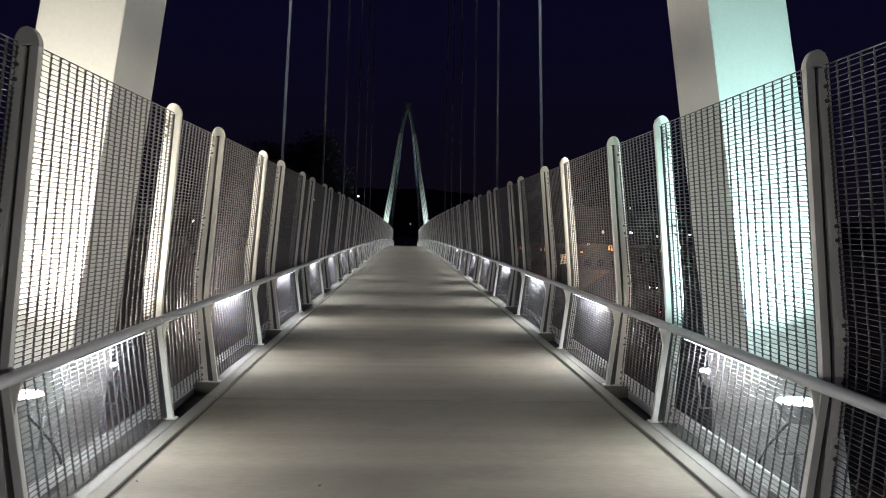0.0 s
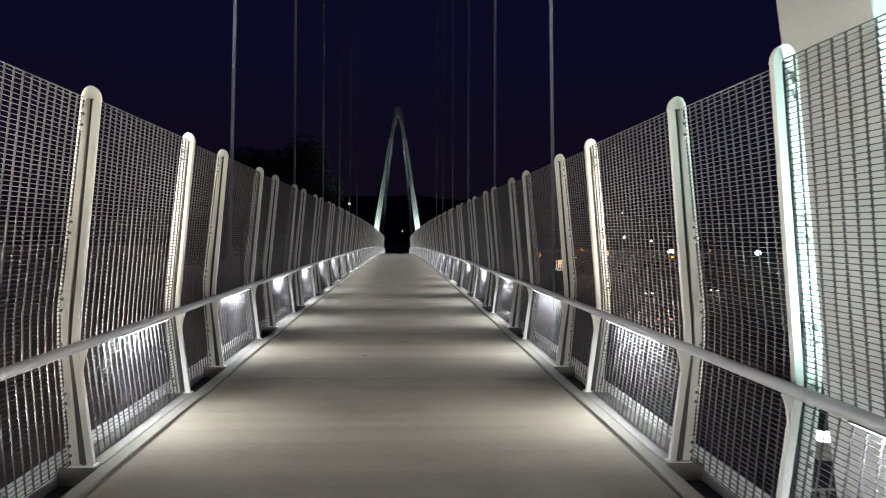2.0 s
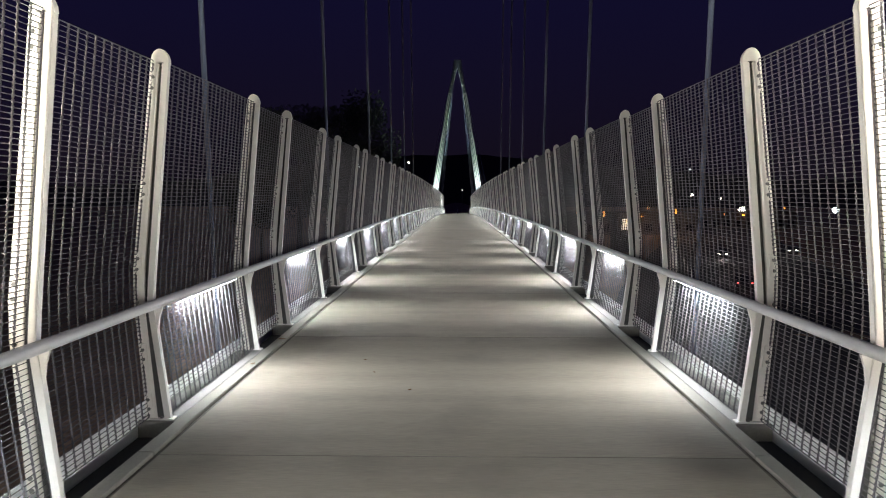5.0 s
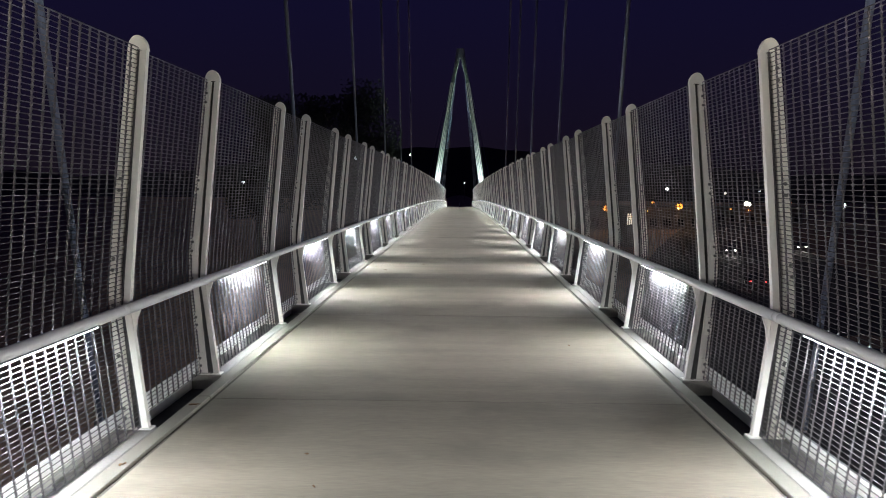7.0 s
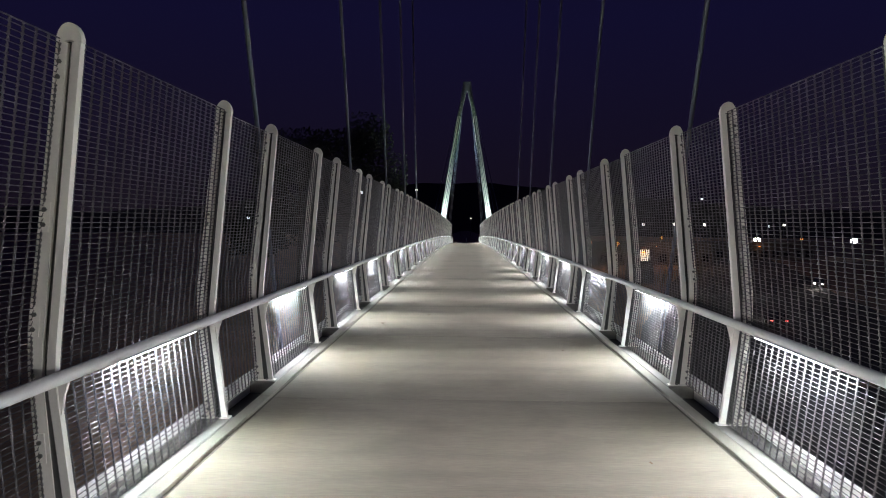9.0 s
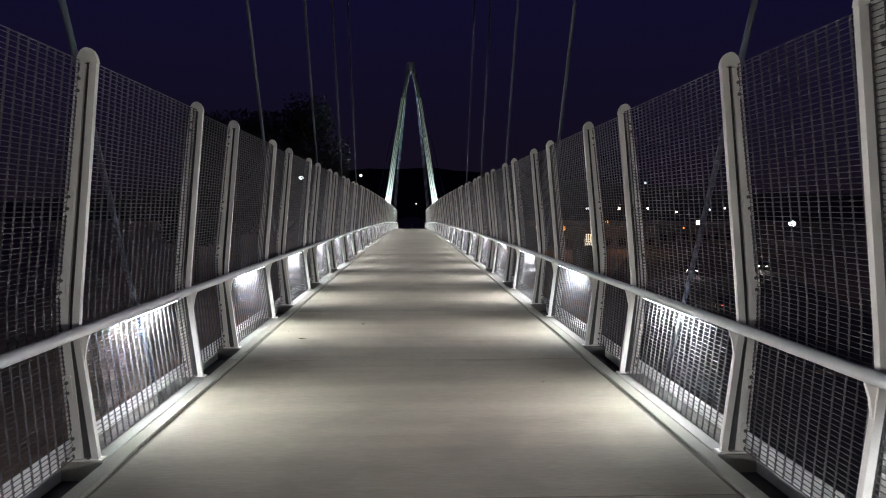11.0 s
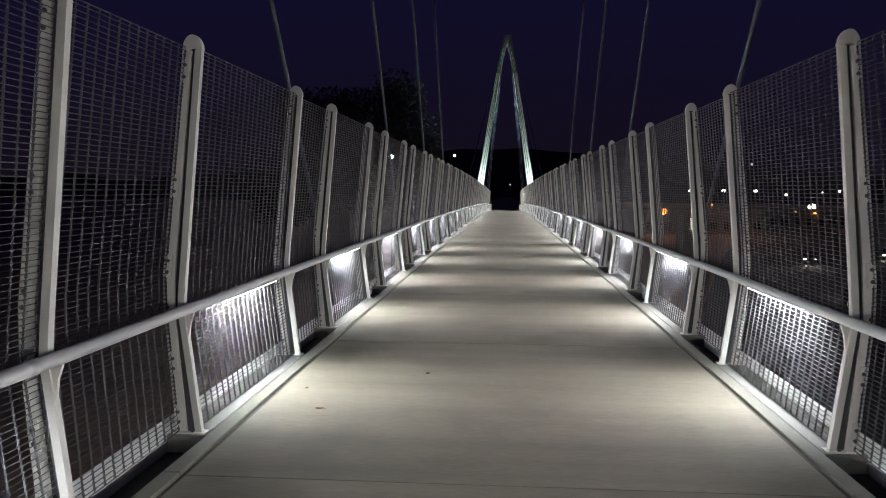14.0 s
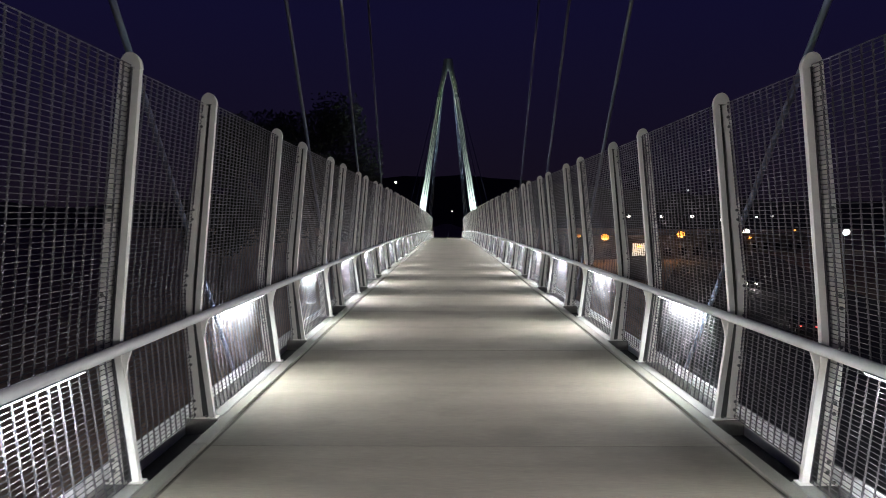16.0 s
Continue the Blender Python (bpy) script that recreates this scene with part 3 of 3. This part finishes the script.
def building(x, y, w, d, h, sill, lit, label):
    g = land(x, y) - 0.2
    thing = tagged(empty("commercial_building", pose(x, y, g, 0, 0, 12)), label, "building", "far buildings")
    part("wall", box(bmesh.new(), -w / 2, w / 2, 0, d, 0, h), WALL, thing)
    roof = part("roof", box(bmesh.new(), -w / 2 - 0.3, w / 2 + 0.3, -0.4, d + 0.3, h, h + 0.5, 0.05), ROOF, thing)
    n = int(w / 4)
    for i in range(n):
        cx = -w / 2 + (i + 0.5) * w / n
        frame_ob = part("window", box(bmesh.new(), cx - 1.2, cx + 1.2, -0.08, 0.02, sill, sill + 2.2, 0.02), DARK, thing)
        part("pane", box(bmesh.new(), cx - 1.08, cx + 1.08, -0.11, -0.085, sill + 0.1, sill + 2.1), LIT if i in lit else GLASS, frame_ob, "lit pane" if i in lit else "")
    # added lamp and glowing box that tint the front amber; no known fixture
    d2 = bpy.data.lights.new("wall_lamp", "POINT")
    d2.energy, d2.color, d2.shadow_soft_size = 28.0, ORANGE, 0.2
    lamp_ob = new("wall_lamp", d2)
    lamp_ob.parent = thing
    lamp_ob.matrix_basis = pose(0, -2.0, h - 0.4)
    part("wall_light", box(bmesh.new(), -0.3, 0.3, -0.5, 0.0, h - 0.9, h - 0.6, 0.03), ADDED_GLOW, thing, "added amber glow box on the wall")


building(52.0, 236.0, 34.0, 14.0, 6.0, 0.9, (), "low stucco building with an added amber wall glow")
building(31.2, 156.0, 4.0, 3.0, 6.5, 4.1, (0,), "small stucco building with a lit upper window")
building(96.0, 280.0, 40.0, 14.0, 5.5, 0.9, (), "low stucco building with an added amber wall glow")

# the road beside the bridge
road_line = [(14.0, 30.0), (28.0, 88.0), (46.0, 150.0), (75.0, 240.0), (120.0, 420.0)]
bm = bmesh.new()
rows_of = []
for (xa, ya), (xb, yb) in zip(road_line, road_line[1:]):
    for i in range(12):
        u = i / 12
        rows_of.append((xa + (xb - xa) * u, ya + (yb - ya) * u))
left = [bm.verts.new((x - 11, y + 3, max(land(x - 11, y + 3), land(x, y), land(x + 11, y - 3)) + 0.12)) for x, y in rows_of]
right = [bm.verts.new((x + 13, y - 3, v.co.z)) for (x, y), v in zip(rows_of, left)]
for i in range(len(left) - 1):
    bm.faces.new((left[i], right[i], right[i + 1], left[i + 1]))
tagged(part("road", bm, ASPHALT), "dark asphalt road beside and below the bridge", "road", kind="structure")
HEAD = glow("headlight_glow", (1.0, 0.92, 0.78), 8.0)
TAIL = glow("taillight_glow", (1.0, 0.03, 0.02), 6.0)
CARPAINT = material("car_paint", (0.08, 0.085, 0.09), 0.25, 0.4, 2.0, 0.05)
TYRE = material("tyre", (0.02, 0.02, 0.02), 0.8)


def car(x, y, z, turn, label):
    thing = tagged(empty("car", pose(x, y, z, 0, 0, turn)), label, "car", "cars on the road")
    outline = [(-2.1, 0.30), (-2.15, 0.70), (-1.95, 0.88), (-1.15, 0.96), (-0.55, 1.40), (0.75, 1.45), (1.45, 1.0), (2.05, 0.92), (2.12, 0.32)]
    bm = plate(bmesh.new(), outline, -0.86, 0.86)
    bmesh.ops.bevel(bm, geom=list(bm.edges), offset=0.06, segments=2, affect="EDGES")
    part("body", bm, CARPAINT, thing)
    for s in (-1, 1):
        part("window", plate(bmesh.new(), [(-0.95, 0.98), (-0.5, 1.34), (0.68, 1.38), (1.2, 1.0)], *sorted((s * 0.862, s * 0.868))), GLASS, thing)
        part("headlight", box(bmesh.new(), -2.20, -2.10, s * 0.62 - 0.2, s * 0.62 + 0.2, 0.60, 0.80, 0.03), HEAD, thing, "glowing headlight")
        part("taillight", box(bmesh.new(), 2.04, 2.14, s * 0.66 - 0.12, s * 0.66 + 0.12, 0.70, 0.82, 0.03), TAIL, thing, "glowing red taillight")
        for wx in (-1.3, 1.3):
            w = part("wheel", cyl(bmesh.new(), (wx, s * 0.66, 0.32), (0, s, 0), 0.32, 0.22, 16), TYRE, thing)
            part("rim", cyl(bmesh.new(), (wx, s * 0.885, 0.32), (0, s, 0), 0.19, 0.01, 12), PAINT, w)
    d3 = bpy.data.lights.new("head_lamp", "SPOT")
    d3.energy, d3.color, d3.spot_size, d3.spot_blend, d3.shadow_soft_size = 700.0, (1.0, 0.93, 0.8), radians(60), 0.5, 0.1
    ob = new("head_lamp", d3)
    ob.parent = thing
    ob.matrix_basis = look((-2.3, 0, 0.75), (-12.0, 0, -0.3))


def road_z(x, y):
    return max(land(x - 11, y + 3), land(x, y), land(x + 11, y - 3)) + 0.13


for x, y, turn in ((44.0, 141.0, 70.0), (60.0, 152.0, 66.0), (30.0, 92.0, 256.0)):
    car(x, y, road_z(x, y), turn, "dark car on the road with its headlights on")


def tree(x, y, h, seed):
    """Tapered trunk, limbs, and a crown of many small leaf clumps."""
    rnd = random.Random(seed)
    g = land(x, y)
    thing = tagged(empty("tree", pose(x, y, g)), "tall dark tree beside the bridge", "tree", "trees by the bridge")
    part("trunk", tube(bmesh.new(), [(0, 0, -0.3), (0.2, 0.1, h * 0.4), (0.1, 0.3, h * 0.85)], h * 0.022, 10, h * 0.005), BARK, thing, smooth=True)
    tips = []
    for i in range(14):
        a, z = rnd.uniform(0, 6.28), rnd.uniform(0.3, 0.8) * h
        r = rnd.uniform(0.12, 0.24) * h
        p = Vector((math.cos(a) * r, math.sin(a) * r, z + rnd.uniform(0.05, 0.2) * h))
        part("limb", tube(bmesh.new(), [(0.15, 0.2, z * 0.9), p * 0.55 + Vector((0, 0, z * 0.45)), p], h * 0.008, 6, h * 0.002), BARK, thing)
        tips.append(p)
    verts, faces = [], []
    for p in tips:
        for _ in range(650):
            q = p + Vector([max(-1.6, min(1.6, rnd.gauss(0, 1))) * k * h for k in (0.06, 0.06, 0.052)])
            s = rnd.uniform(0.12, 0.3)
            u = Vector((rnd.gauss(0, 1), rnd.gauss(0, 1), rnd.gauss(0, 1))).normalized()
            v = u.orthogonal().normalized() * s * 0.5
            i = len(verts)
            verts += [q - u * s, q + v, q + u * s, q - v]
            faces.append((i, i + 1, i + 2, i + 3))
    me = bpy.data.meshes.new("crown")
    me.from_pydata(verts, [], faces)
    me.materials.append(LEAF)
    crown = new("crown", me)
    crown.parent = thing
    tagged(crown, kind="stuff")


tree(-16.0, 118.0, 25.0, 1)
tree(-23.0, 124.0, 23.0, 2)
tree(-12.5, 132.0, 17.0, 3)
tree(-30.0, 130.0, 15.0, 4)

# far hills
bm = bmesh.new()
ring_low, ring_high = [], []
for i in range(181):
    a = radians(-90 + i)
    r = 1400 + 250 * noise.noise((i * 0.05, 3.0, 0.0))
    e = 38 + 66 * math.exp(-((i - 90) / 13.0) ** 2) + 20 * noise.noise((i * 0.07, 0.0, 0.0)) + 10 * noise.noise((i * 0.3, 5.0, 0.0))
    ring_low.append(bm.verts.new((r * math.sin(a), r * math.cos(a), -12)))
    ring_high.append(bm.verts.new(((r + 260) * math.sin(a), (r + 260) * math.cos(a), e)))
for i in range(180):
    bm.faces.new((ring_low[i], ring_low[i + 1], ring_high[i + 1], ring_high[i]))
tagged(part("backdrop", bm, HILL, smooth=True), "dark distant hills on the horizon", "hills", kind="structure")

# fallen leaves on the deck
DRY = material("dry_leaf", (0.16, 0.09, 0.04), 0.8, 0, 40.0, 0.35)
for x, y, size, turn in LEAVES:
    bm = bmesh.new()
    ring = []
    for i in range(10):
        a = 2 * math.pi * i / 10
        r = size * (0.55 + 0.12 * math.cos(3 * a + turn))
        ring.append(bm.verts.new((r * math.cos(a), 0.5 * r * math.sin(a), 0.004 + 0.010 * math.cos(2 * a) ** 2)))
    top = bm.verts.new((0, 0, 0.009))
    low = bm.verts.new((0, 0, 0.001))
    for i in range(10):
        bm.faces.new((ring[i], ring[(i + 1) % 10], top))
        bm.faces.new((ring[(i + 1) % 10], ring[i], low))
    leaf = tagged(empty("leaf", at_deck(y, x, 0.0 if abs(x) < 1.96 else 0.018) @ pose(0, 0, 0, 0, 0, turn * 57)), "small dry brown leaf lying on the deck", "leaf", "fallen leaves")
    part("blade", bm, DRY, leaf)
    part("stalk", tube(bmesh.new(), [(size * 0.5, 0, 0.006), (size * 0.9, size * 0.1, 0.003)], 0.0016, 5), DRY, leaf)
